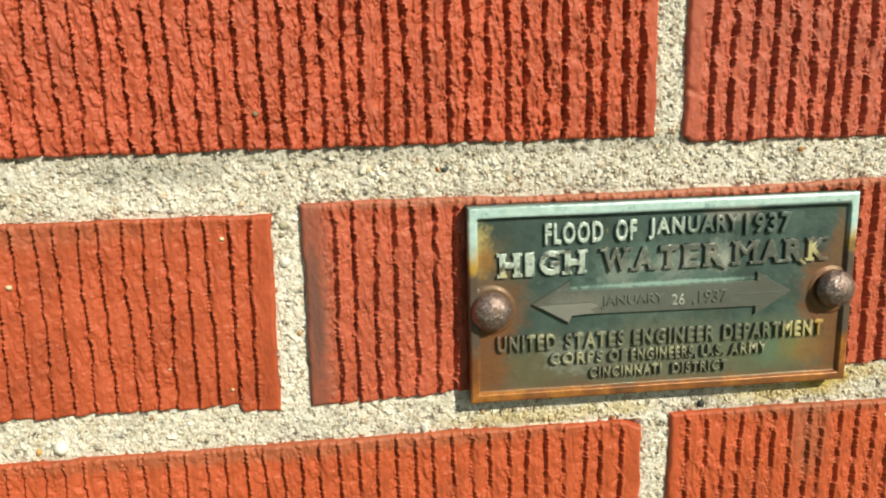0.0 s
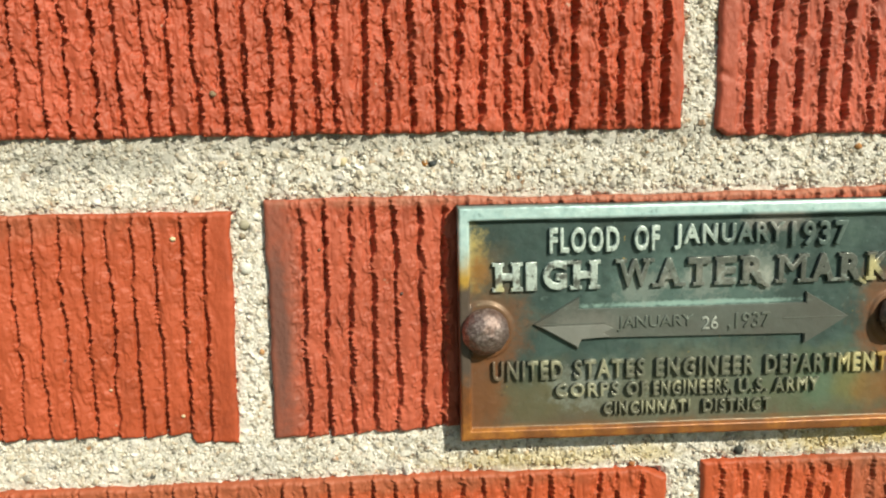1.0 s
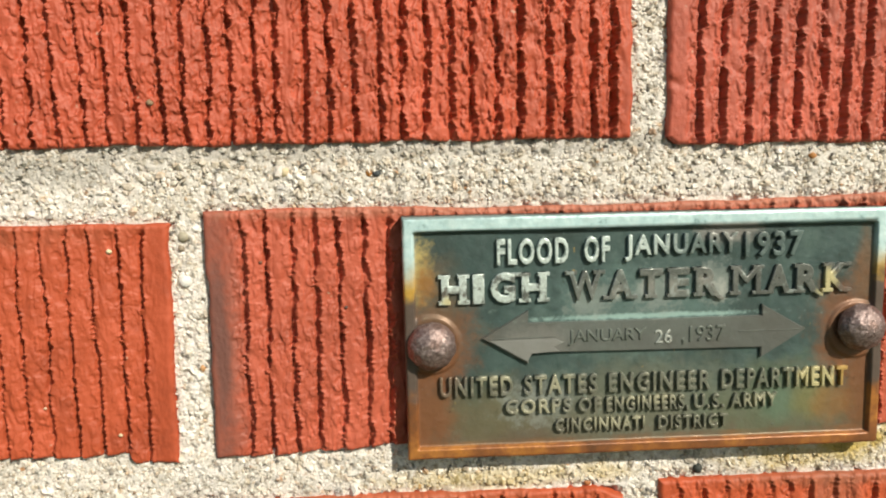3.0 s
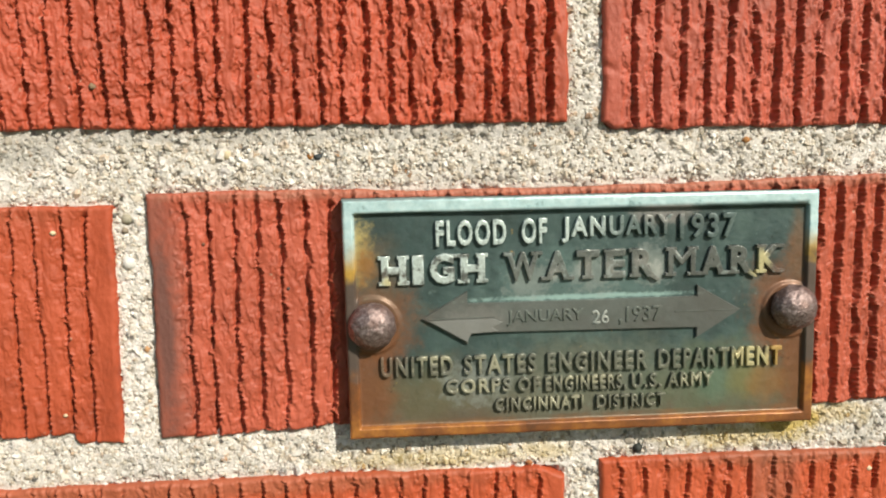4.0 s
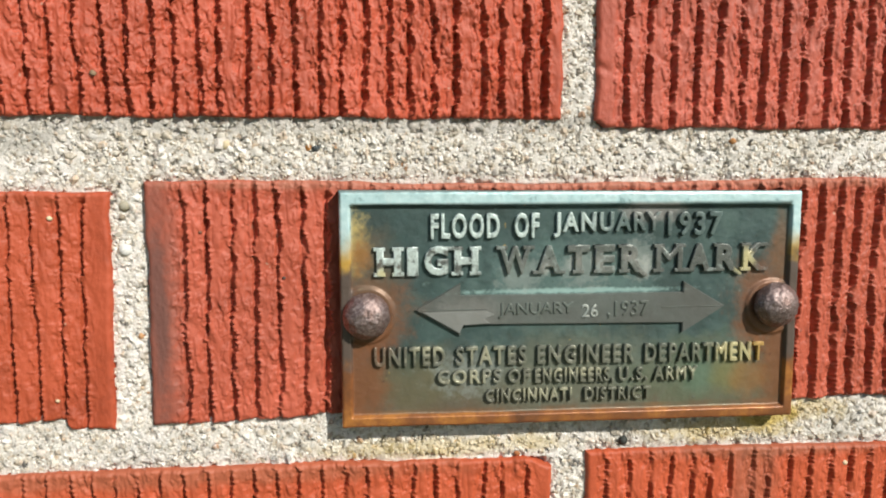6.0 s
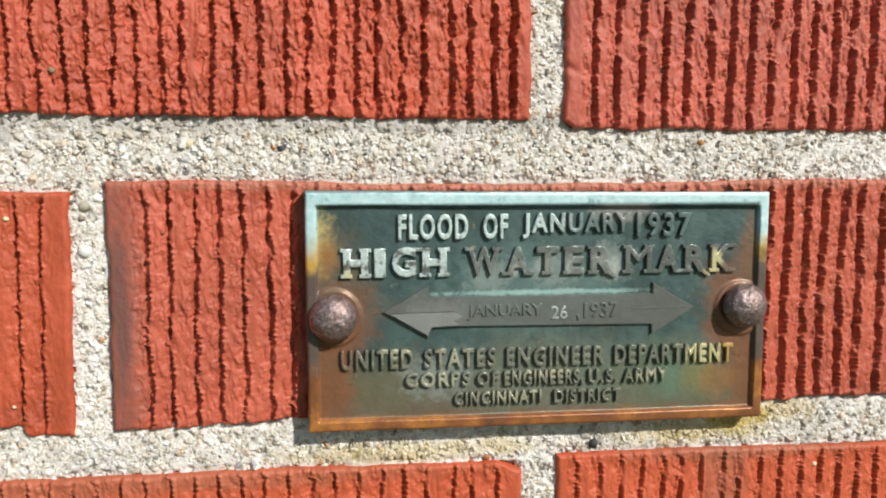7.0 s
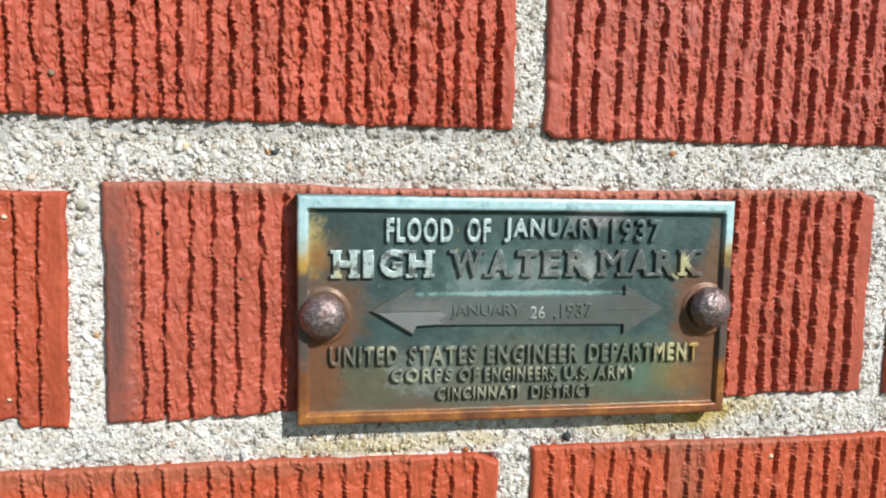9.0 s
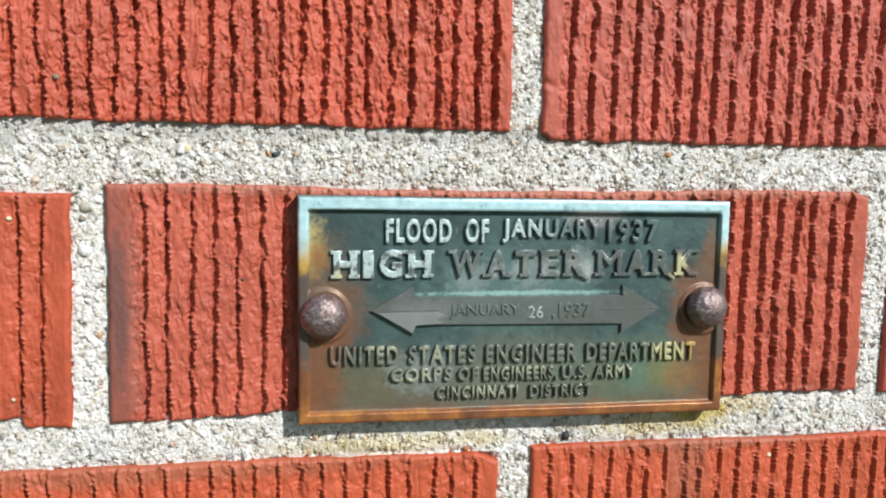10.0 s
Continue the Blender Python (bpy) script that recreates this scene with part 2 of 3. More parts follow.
        worn_edge = n.span(n.math("ADD", edge, n.math("MULTIPLY", n.math("SUBTRACT", n.noise(700, 4), 0.5), 0.0008)), 0.00075, 0.00035)
        rim = n.mix(n.math("MULTIPLY", n.math("MULTIPLY", worn_edge, n.span(sep.outputs[2], 0.050, 0.054)), 0.75), rim, (0.10, 0.135, 0.13))
        col = n.mix(band, col, rim)
    white, bone = (0.64, 0.74, 0.71), (0.62, 0.55, 0.30)
    if kind == "white_letters":
        col = n.mix(n.span(n.math("ADD", sep.outputs[0], n.math("MULTIPLY", wob, 0.5)), 0.072, 0.048, 0.08, 0.9), col, white)
        col = n.mix(n.span(n.noise(600, 4), 0.50, 0.62, 0.0, 0.75), col, (0.16, 0.21, 0.20))
    if kind == "serif_letters":
        col = n.mix(0.55, col, (0.170, 0.157, 0.142))
        worn = n.math("MULTIPLY", n.span(n.math("ADD", sep.outputs[0], wob), 0.035, 0.028), n.span(n.noise(300, 4, 0.65), 0.40, 0.52))
        col = n.mix(n.math("MULTIPLY", worn, 0.8), col, white)
        col = n.mix(n.math("MULTIPLY", n.span(n.noise(380, 4), 0.56, 0.64), 0.5), col, (0.36, 0.42, 0.40))
        for x, zz, rx, rz in ((0.0105, 0.0364, 0.0022, 0.0016), (0.0975, 0.0380, 0.0030, 0.0045)):
            col = n.mix(n.math("MULTIPLY", n.spot(x, zz, rx, rz, 0.8, 400), 0.85), col, bone)
    if kind == "small_letters":
        col = n.mix(0.5, col, (0.195, 0.188, 0.150))
        col = n.mix(n.math("MULTIPLY", n.span(n.noise(420, 4), 0.54, 0.64), 0.6), col, (0.34, 0.33, 0.25))
        col = n.mix(n.math("MULTIPLY", n.spot(0.0965, 0.016, 0.0075, 0.006, 0.8, 400), 0.8), col, bone)
        col = n.mix(n.math("MULTIPLY", n.spot(0.1025, 0.016, 0.0030, 0.006, 0.6, 400), 0.8), col, (0.55, 0.33, 0.10))
        for x, zz, rx, rz in ((0.0205, 0.0180, 0.0050, 0.0018), (0.0345, 0.0165, 0.0060, 0.0030), (0.0300, 0.0105, 0.0070, 0.0030), (0.0560, 0.0120, 0.0110, 0.0014), (0.0480, 0.0070, 0.0100, 0.0020), (0.0820, 0.0105, 0.0050, 0.0020)):
            col = n.mix(n.math("MULTIPLY", n.spot(x, zz, rx, rz, 1.1, 420), 0.7), col, (0.46, 0.44, 0.31))
    if kind == "arrow":
        col = n.mix(0.6, col, (0.155, 0.142, 0.128))
        col = n.mix(n.math("MULTIPLY", n.spot(0.030, 0.026, 0.010, 0.005, 0.9, 260), 0.55), col, (0.24, 0.235, 0.22))
    if kind == "patch":
        col = n.mix(0.8, col, (0.285, 0.28, 0.265))
    if kind == "stamp":
        col = n.mix(n.span(n.noise(700, 3), 0.35, 0.6, 0.75, 0.35), col, (0.60, 0.60, 0.56))
    if kind == "scribe":
        col = n.mix(0.5, col, (0.17, 0.155, 0.13))
    n.bump(n.math("ADD", n.noise(900, 4, 0.65), n.math("MULTIPLY", n.noise(260, 3), 0.5)), 0.00014, 0.6)
    gloss = (0.22, 0.44) if kind.endswith("letters") else (0.30, 0.55)
    return n.done(col, n.span(n.noise(380, 3), 0.3, 0.7, *gloss))


def rusty_iron():
    n = Nodes("rusty_iron", 0.45, 0.7, 0.6)
    col = n.ramp(n.noise(1500, 5, 0.75), [(0.32, (0.13, 0.085, 0.078)), (0.50, (0.25, 0.185, 0.175)), (0.62, (0.37, 0.30, 0.295)), (0.74, (0.62, 0.55, 0.54))])
    col = n.mix(n.span(n.noise(190, 4), 0.48, 0.70, 0.0, 0.55), col, (0.20, 0.095, 0.065))
    n.bump(n.noise(1400, 5, 0.7), 0.00016)
    return n.done(col, n.span(n.noise(900, 3), 0.3, 0.7, 0.38, 0.55))


def plain(name, stops, scale, rough=0.8, bump=0.0):
    n = Nodes(name, rough)
    if bump:
        n.bump(n.noise(scale * 4, 4), bump)
    return n.done(n.ramp(n.noise(scale, 5), stops))


RED, ORANGE = (0.41, 0.074, 0.038), (0.44, 0.078, 0.028)
BINDER, GRAIN, IRON = mortar_binder(), sand_grain(), rusty_iron()


# ---- the wall ----
def spread(length, spans, cell, wide):
    """Grid lines from 0 to length: cell apart within the spans, wide apart elsewhere."""
    at, out = 0.0, [0.0]
    while at < length - 0.3 * cell:
        at = min(length, at + (cell if any(a <= at < b for a, b in spans) else wide))
        out.append(at)
    return np.array(out)


def brick_face(L, Hb, seed, spacing=0.0058, left=0.006, right=0.0055, rough=1.0, cell=0.00021, foot=None, head=None, ends=(0, 0), depth=0.0016,
               grooves=(), fade=0.0006, lean=0.0, close=None, wide=0.00060, nick=None, slit=0.0014):
    """A wire-cut brick, 0..L by 0..Hb, whose face has ragged vertical grooves. grooves: where known ones lie, in millimetres; foot and head shift
    the lower and upper edge along x; ends lean the two ends (metres at the top); lean: the grooves' slant; fade: how far below the head they begin;
    close: the stretches in x, and the one in z, that are modelled finely; wide: how much the grooves' width varies; slit: their usual width; nick: height and depth of a chip in the left end."""
    rs = np.random.RandomState(seed)
    fine = cell < 0.001
    if close:
        X, Z = np.meshgrid(spread(L, close[0], cell, 0.0011), spread(Hb, close[1], cell, 0.0011))
    else:
        X, Z = np.meshgrid(np.linspace(0, L, max(8, int(L / cell))), np.linspace(0, Hb, max(6, int(Hb / cell))))
    known = [0.001 * g for g in grooves]
    lines = list(known)
    for a, b in zip([left - spacing] + known, known + [L - right + spacing]):
        count = max(0, round((b - a) / spacing) - 1)
        lines += [a + (b - a) * (k + 1 + 0.25 * (rs.rand() - 0.5)) / (count + 1) for k in range(count)]
    lines = sorted(c for c in lines if left * 0.6 < c < L - right * 0.6)
    h = 0.0006 * (fbm(X / 0.022, Z / 0.022, seed) - 0.5)
    if fine:
        # clay torn into small flakes, with plain margins at the two ends
        calm = step(-0.0014, 0.0004, X - (lines[0] - 0.001)) * step(-0.0014, 0.0004, lines[-1] + 0.002 - X) * 0.85 + 0.15
        wx = X + 0.0010 * (fbm(X / 0.0017, Z / 0.0017, seed + 5) - 0.5) + 0.22 * Z
        wz = Z + 0.0016 * (fbm(X / 0.0017, Z / 0.0017, seed + 6) - 0.5)
        tear = 0.25 + 0.75 * step(0.42, 0.62, fbm(X / 0.007, Z / 0.011, seed + 7, 2))
        for size, high in ((0.0034, 0.00026), (0.0016, 0.00014)):
            t = fbm(wx / (0.55 * size), wz / (1.7 * size), seed + 8, 2) * 3.0
            h += 0.95 * rough * calm * tear * high * (np.floor(t) + step(0.0, 0.34, t % 1.0) - 1.5)
        crease = np.abs(vnoise((X + 0.0006 * vnoise(X / 0.004, Z / 0.006, seed)) / 0.0017, Z / 0.013, seed + 9) - 0.5)
        h -= (0.3 + 0.7 * rough) * calm * 0.00016 * (1 - step(0.0, 0.16, crease)) * step(0.35, 0.6, vnoise(X / 0.003, Z / 0.006, seed + 10))
        h += (0.25 + 0.75 * rough) * calm * 0.00050 * (fbm(X / 0.0026, Z / 0.0034, seed + 13, 2) - 0.5)
        h += 0.00007 * (vnoise(X / 0.0006, Z / 0.0009, seed + 11) - 0.5)
    cut = np.zeros_like(h)
    for n, c in enumerate(lines):
        lo, hi = np.searchsorted(X[0], (c - 0.005, c + 0.0055))
        x, z = X[:, lo:hi], Z[:, lo:hi]
        k = seed * 50 + n * 7
        o = 0 * z
        mid = c + lean * (z - 0.5 * Hb) + 0.0005 * (vnoise(z / 0.019, o + n, k % 211) - 0.5) * 2 - 0.0005
        mid = mid + 0.00022 * (vnoise(z / 0.0008, o, (k + 8) % 211) - 0.5) * (0.5 + rough)
        gap = 0.00020 + wide * (0.8 * vnoise(z / 0.0060, o + 3, (k + 1) % 211) + 0.7 * vnoise(z / 0.0019, o + 3, (k + 3) % 211) - 0.3)
        deep = depth * (0.28 + 0.95 * vnoise(z / 0.0036, o + 5, (k + 2) % 211))
        # the torn side: ragged burrs of uneven size, and here and there a flap that closes the groove
        wz = z - 0.45 * (x - mid) + 0.0016 * vnoise(z / 0.0050, o, (k + 5) % 211)
        burr = vnoise(wz / 0.0009, o, (k + 13) % 211) * (0.3 + 0.7 * vnoise(z / 0.0045, o, (k + 14) % 211))
        saw = (wz / 0.0013 % 1.0) ** 1.4 * TABLE[np.floor(wz / 0.0013).astype(int) & 255, (k * 3) & 255]
        flap = step(0.60, 0.76, vnoise(z / 0.0030, o, (k + 9) % 211)) * (0.5 + 0.5 * vnoise(z / 0.0007, x / 0.0009, (k + 7) % 211))
        tooth = 0.0008 * burr + 0.0007 * saw + 0.00035 * vnoise(z / 0.00045, x / 0.0006, (k + 4) % 211) + 0.0012 * flap
        lip = mid + gap + slit - tooth * (0.5 + 0.5 * min(rough, 1.0))
        flank = 0.00030 + 0.00055 * rough * vnoise(z / 0.0024, o + 1, (k + 15) % 211)
        g = step(-0.00050, 0.00020, x - mid) * (1 - step(-flank, 0.00030, x - lip - 0.5 * flank + 0.00015))
        begun = step(0.0, 0.0018, Hb - z - fade * (0.5 + rs.rand()))
        g *= (0.35 + 0.65 * step(0.0, 0.0011, z)) * (0.3 + 0.7 * begun)
        crumbs = 0.45 * rough * deep * step(0.50, 0.72, vnoise(x / 0.0007, z / 0.0011, (k + 11) % 211)) if fine else 0.0
        cut[:, lo:hi] = np.maximum(cut[:, lo:hi], (deep - crumbs) * g)
        if fine:
            # burrs stand a little proud of the lip; the far side of each rib is torn and sinks to its groove
            h[:, lo:hi] += (0.00022 + 0.00030 * rough) * np.exp(-(((x - lip - 0.00035) / 0.00050) ** 2)) * (0.3 + burr + saw)
            h[:, lo:hi] -= 0.00080 * step(-0.0034, 0.0, x - mid) * (1 - step(0.0, 0.0012, x - mid)) * step(0.0, 0.005, Hb - z)
            bx, bz = x + 0.0006 * vnoise(x / 0.0008, z / 0.0008, k % 197), z + 0.0012 * vnoise(x / 0.0013, z / 0.0013, (k + 2) % 197)
            t = fbm(bx / 0.0013, bz / 0.0020, (k + 3) % 197, 2) * 3.5
            torn = np.floor(t) + step(0.0, 0.3, t % 1.0) - 1.7
            ragged = 0.0012 * (vnoise(z / 0.0022, o, (k + 1) % 197) - 0.5)
            h[:, lo:hi] += 0.30 * rough**1.6 * 0.001 * torn * step(-0.0029, -0.0019, x - mid + ragged) * (1 - step(-0.0004, 0.0002, x - mid))
    # nicked, rounded arrises
    e = np.minimum(np.minimum(X, L - X), np.minimum(Z, Hb - Z)) + 0.0005 * (fbm(X / 0.003, Z / 0.003, seed + 21) - 0.5)
    r = 0.0011
    q = np.clip(1 - e / r, 0, 1)
    h = h - r * (1 - np.sqrt(np.clip(1 - q * q, 0, 1)))
    y = -(h - cut)
    near_foot, near_head = np.clip(1 - Z / (0.5 * Hb), 0, 1), np.clip((Z - 0.5 * Hb) / (0.5 * Hb), 0, 1)
    zz = Z + near_foot * ((fbm(X / 0.006, 0 * X, seed + 31) - 0.5) * 0.0013 + step(0.0002, 0.0012, cut) * 0.0003 * (Z < 0.002))
    zz += near_head * ((fbm(X / 0.007, 0 * X, seed + 37) - 0.5) * 0.0009 - step(0.0002, 0.0010, cut) * 0.0004 * (Z > Hb - 0.002))
    if foot is not None:
        zz += near_foot * foot(X)
    if head is not None:
        zz += near_head * head(X)
    xx = X + (fbm(Z / 0.006, 0 * Z, seed + 41) - 0.5) * 0.0011 * np.clip(1 - X / 0.01, 0, 1)
    xx += (fbm(Z / 0.006, 0 * Z, seed + 43) - 0.5) * 0.0011 * np.clip(1 - (L - X) / 0.01, 0, 1)
    if nick:
        bite = np.exp(-(((Z - nick[0]) / 0.0011) ** 2)) * np.clip(1 - X / 0.0055, 0, 1) ** 1.5
        y = y + nick[1] * bite
    xx += ends[0] * (Z / Hb) * (1 - X / L) + ends[1] * (Z / Hb) * (X / L)
    return relief("brick", xx, y, zz, 0.092)


COURSE, PITCH = 0.0713, 0.2080
wall = new("wall_brick", mesh_from("wall_brick", [(x, y, z) for y in (0.0042, 0.098) for x, z in ((-1.2, 0), (1.4, 0), (1.4, 1.35), (-1.2, 1.35))],
                                   [(0, 1, 2, 3), (7, 6, 5, 4), (0, 4, 5, 1), (1, 5, 6, 2), (2, 6, 7, 3), (3, 7, 4, 0)], False))
wall.data.materials.append(BINDER)
tagged(wall, "red wire-cut brick wall with sandy pale mortar joints", "wall", kind="structure")

# where the grooves of the bricks round the plaque lie, in millimetres from the left end
GROOVES_TOP_LEFT = (33.8, 39.7, 45.3, 51.0, 56.8, 62.0, 68.2, 73.5, 78.9, 84.3, 90.0, 95.7, 100.7, 106.0, 110.8, 116.2, 120.8,
    127.0, 131.9, 137.7, 143.4, 147.9, 153.6, 158.6, 163.7, 169.1, 174.5, 180.4, 185.0, 190.6, 195.3)
GROOVES_TOP_RIGHT = (7.5, 12.8, 19.0, 24.4, 30.3, 35.9, 41.3, 46.6, 52.0, 57.2, 62.5, 67.8, 72.8, 77.9, 82.9, 88.3, 93.8)
GROOVES_MIDDLE_LEFT = (133.3, 139.0, 144.0, 149.8, 155.1, 160.9, 166.2, 171.6, 176.5, 182.0, 188.0, 192.9)
GROOVES_MIDDLE = (8.0, 12.9, 18.7, 24.0, 29.4, 35.4, 40.8, 163.3, 168.6, 173.4, 178.3, 183.4, 189.5, 194.3)
GROOVES_FOOT_LEFT = (19.6, 24.1, 29.5, 34.8, 40.4, 45.6, 51.4, 56.5, 62.4, 67.3, 73.2, 78.6, 84.2, 89.2, 94.4, 99.7, 104.8,
    110.1, 116.2, 121.1, 126.8, 132.1, 137.7, 143.2, 149.0, 154.2, 159.6, 165.1, 170.8, 176.3, 182.6, 187.3, 193.5)
GROOVES_FOOT_RIGHT = (5.4, 11.4, 17.0, 22.3, 27.8, 32.9, 38.4, 43.8, 48.7, 53.9, 59.9, 65.2, 71.1, 76.5, 82.0, 86.6, 91.8,
    97.2, 102.5, 107.8)
# these bricks: where they lie, and each face's own traits
NEAR = [
    dict(x=(-0.1035, 0.0961), z=(0.0716, 0.1286), seed=3, close=(((0.014, 0.2),), ((0.0, 0.041),)), rough=1.3, spacing=0.0057, right=0.0040, ends=(0, 0.0003),
         foot=lambda x: 0.0007 - 0.0010 * x / 0.2, grooves=GROOVES_TOP_LEFT),
    dict(x=(0.1044, 0.3046), z=(0.0694, 0.1275), seed=5, close=(((0.0, 0.102),), ((0.0, 0.041),)), wide=0.0005, nick=(0.0135, 0.0008), rough=1.25, spacing=0.0053, depth=0.0012, slit=0.0011,
         foot=lambda x: -0.0004 * x / 0.2 + 0.0016 * (1 - step(0.0, 0.0034, x)), ends=(0.0004, 0), grooves=GROOVES_TOP_RIGHT),
    dict(x=(-0.2085, -0.0096), z=(0.0014, 0.0554), seed=9, close=(((0.116, 0.2),), ((0.0, 0.06),)), rough=0.7, wide=0.0004, spacing=0.0056, right=0.0056, depth=0.0012, slit=0.0010, fade=0.0010,
         foot=lambda x: -0.0025 * step(0.1870, 0.1895, x), head=lambda x: 0.0009 - 0.0014 * x / 0.2, ends=(0, 0.0014),
         grooves=GROOVES_MIDDLE_LEFT),
    dict(x=(-0.0010, 0.1998), z=(-0.0003, 0.0571), seed=12, close=(((0.0, 0.2),), ((0.0, 0.06),)), rough=0.95, wide=0.0005, spacing=0.0056, ends=(0.0006, -0.0010), fade=0.0016, depth=0.0013, slit=0.0013,
         foot=lambda x: 0.0009 * step(0.018, 0.036, x) + 0.0005 * step(0.15, 0.18, x),
         head=lambda x: 0.0002 - 0.0010 * step(0.030, 0.070, x) + 0.0011 * step(0.10, 0.18, x) - 0.0017 * step(0.1955, 0.2, x),
         grooves=[g + 0.6 for g in GROOVES_MIDDLE]),
    dict(x=(0.2074, 0.4074), z=(0.0, 0.0570), seed=15, close=(((0.0, 0.012),), ((0.0, 0.06),)), rough=0.7, spacing=0.0058),
    dict(x=(-0.1045, 0.0954), z=(-0.0690, -0.0115), seed=18, close=(((0.012, 0.2),), ((0.022, 0.06),)), rough=0.85, wide=0.0003, depth=0.0009, slit=0.0008, spacing=0.0056, fade=0.0002,
         head=lambda x: -0.0008 * step(0.13, 0.19, x) + 0.0003 * step(0.187, 0.1925, x) - 0.0026 * step(0.193, 0.2, x),
         grooves=GROOVES_FOOT_LEFT),
    dict(x=(0.1044, 0.3044), z=(-0.0680, -0.0110), seed=21, close=(((0.0, 0.114),), ((0.020, 0.06),)), rough=0.85, wide=0.0003, depth=0.0007, slit=0.0007, spacing=0.0055, fade=0.0002, head=lambda x: -0.0012 * step(0, 0.09, x),
         grooves=GROOVES_FOOT_RIGHT),
]
CLAY = [
    brick_clay("clay_deep_red", (0.415, 0.071, 0.032)),
    brick_clay("clay_crimson", (0.415, 0.083, 0.048)),
    brick_clay("clay_orange", (0.410, 0.071, 0.027), [(0.11, 0.052, 0.09, 0.006, (0.36, 0.105, 0.055), 0.6)]),
    brick_clay("clay_smoked", (0.405, 0.080, 0.041), [(0.001, 0.028, 0.0080, 0.05, (0.20, 0.082, 0.062), 0.7), (0.003, 0.026, 0.0022, 0.024, (0.09, 0.055, 0.05), 0.55), (0.10, 0.0568, 0.12, 0.0022, (0.40, 0.17, 0.11), 0.65)]),
    brick_clay("clay_red", RED),
    brick_clay("clay_bright", ORANGE, [(0.1, 0.056, 0.10, 0.004, (0.36, 0.12, 0.065), 0.6)]),
    brick_clay("clay_scummed", ORANGE, [(0.044, 0.050, 0.008, 0.022, (0.24, 0.090, 0.05), 0.5), (0.05, 0.056, 0.04, 0.003, (0.32, 0.11, 0.06), 0.6)]),
]


def near_bricks():
    for d, clay in zip(NEAR, CLAY):
        traits = {k: v for k, v in d.items() if k not in "xz"}
        (x0, x1), (z0, z1) = d["x"], d["z"]
        child("brick", brick_face(x1 - x0, z1 - z0, **traits), clay, wall, at=(x0, 0, Z0 + z0))


def far_bricks():
    """The rest of the wall, in the same bond."""
    shared = [brick_face(0.2, 0.057, 40 + n, cell=0.004, rough=0.0, depth=0.0012) for n in range(3)]
    for n, me in enumerate(shared):
        me.materials.append(CLAY[(0, 4, 5)[n]])
    half = brick_face(0.096, 0.057, 44, cell=0.004, rough=0.0, depth=0.0012)
    half.materials.append(CLAY[4])
    rs = random.Random(5)
    for row in range(-8, 10):
        for k in range(-6, 7):
            x, z = k * PITCH - (0.1036 if row % 2 else 0.0), row * COURSE
            if row in (-1, 1) and k in (0, 1) or row == 0 and k in (-1, 0, 1):
                continue
            if -1.2 < x < 1.19 and Z0 + z > 0.005:
                child("brick", rs.choice(shared), None, wall, at=(x, 0, Z0 + z + 0.0003 * rs.random()))


def in_joint(x, z):
    """How far (metres) a point of the wall lies from the nearest detailed brick; negative within one."""
    best = np.full(np.shape(x), 9.0)
    for d in NEAR:
        (x0, x1), (z0, z1) = d["x"], d["z"]
        dx, dz = np.maximum(x0 - x, x - x1), np.maximum(z0 - z, z - z1)
        best = np.minimum(best, np.where((dx > 0) & (dz > 0), np.hypot(np.maximum(dx, 0), np.maximum(dz, 0)), np.maximum(dx, dz)))
    return best


def bed_depth(x, z):
    """How far the mortar's face lies behind the bricks' faces."""
    lie = in_joint(x, z)
    return 0.0015 + 0.0010 * (fbm(x / 0.012, z / 0.012, 60) - 0.5) + 0.0003 * (1 - step(0.0, 0.002, lie)) + 0.004 * step(0.0009, 0.0019, -lie)


def mortar_face():
    cell = 0.0004
    xs, zs = np.arange(-0.115, 0.285, cell), np.arange(-0.072, 0.131, cell)
    X, Z = np.meshgrid(xs, zs)
    Y = bed_depth(X, Z) + 0.0007 * (fbm(X / 0.0013, Z / 0.0013, 64) - 0.5) + 0.0011 * step(0.68, 0.82, vnoise(X / 0.0011, Z / 0.0011, 67))
    keep = in_joint(X, Z) > -0.0025
    idx = np.arange(X.size).reshape(X.shape)
    q = np.stack([idx[:-1, :-1], idx[:-1, 1:], idx[1:, 1:], idx[1:, :-1]], -1)
    q = q[keep[:-1, :-1] & keep[1:, 1:] & keep[:-1, 1:] & keep[1:, :-1]].reshape(-1, 4)
    used = np.unique(q)
    remap = np.zeros(X.size, int)
    remap[used] = np.arange(len(used))
    v = np.stack([X, Y, Z], -1).reshape(-1, 3)[used]
    me = mesh_from("mortar", v.tolist(), remap[q].tolist())
    return child("mortar", me, BINDER, wall, "pale sandy mortar, weathered rough", at=(0, 0, Z0))


def ball(level):
    bm = bmesh.new()
    bmesh.ops.create_icosphere(bm, subdivisions=level, radius=1.0)
    bm.verts.ensure_lookup_table()
    v = np.array([p.co[:] for p in bm.verts])
    f = np.array([[p.index for p in face.verts] for face in bm.faces])
    bm.free()
    return v, f


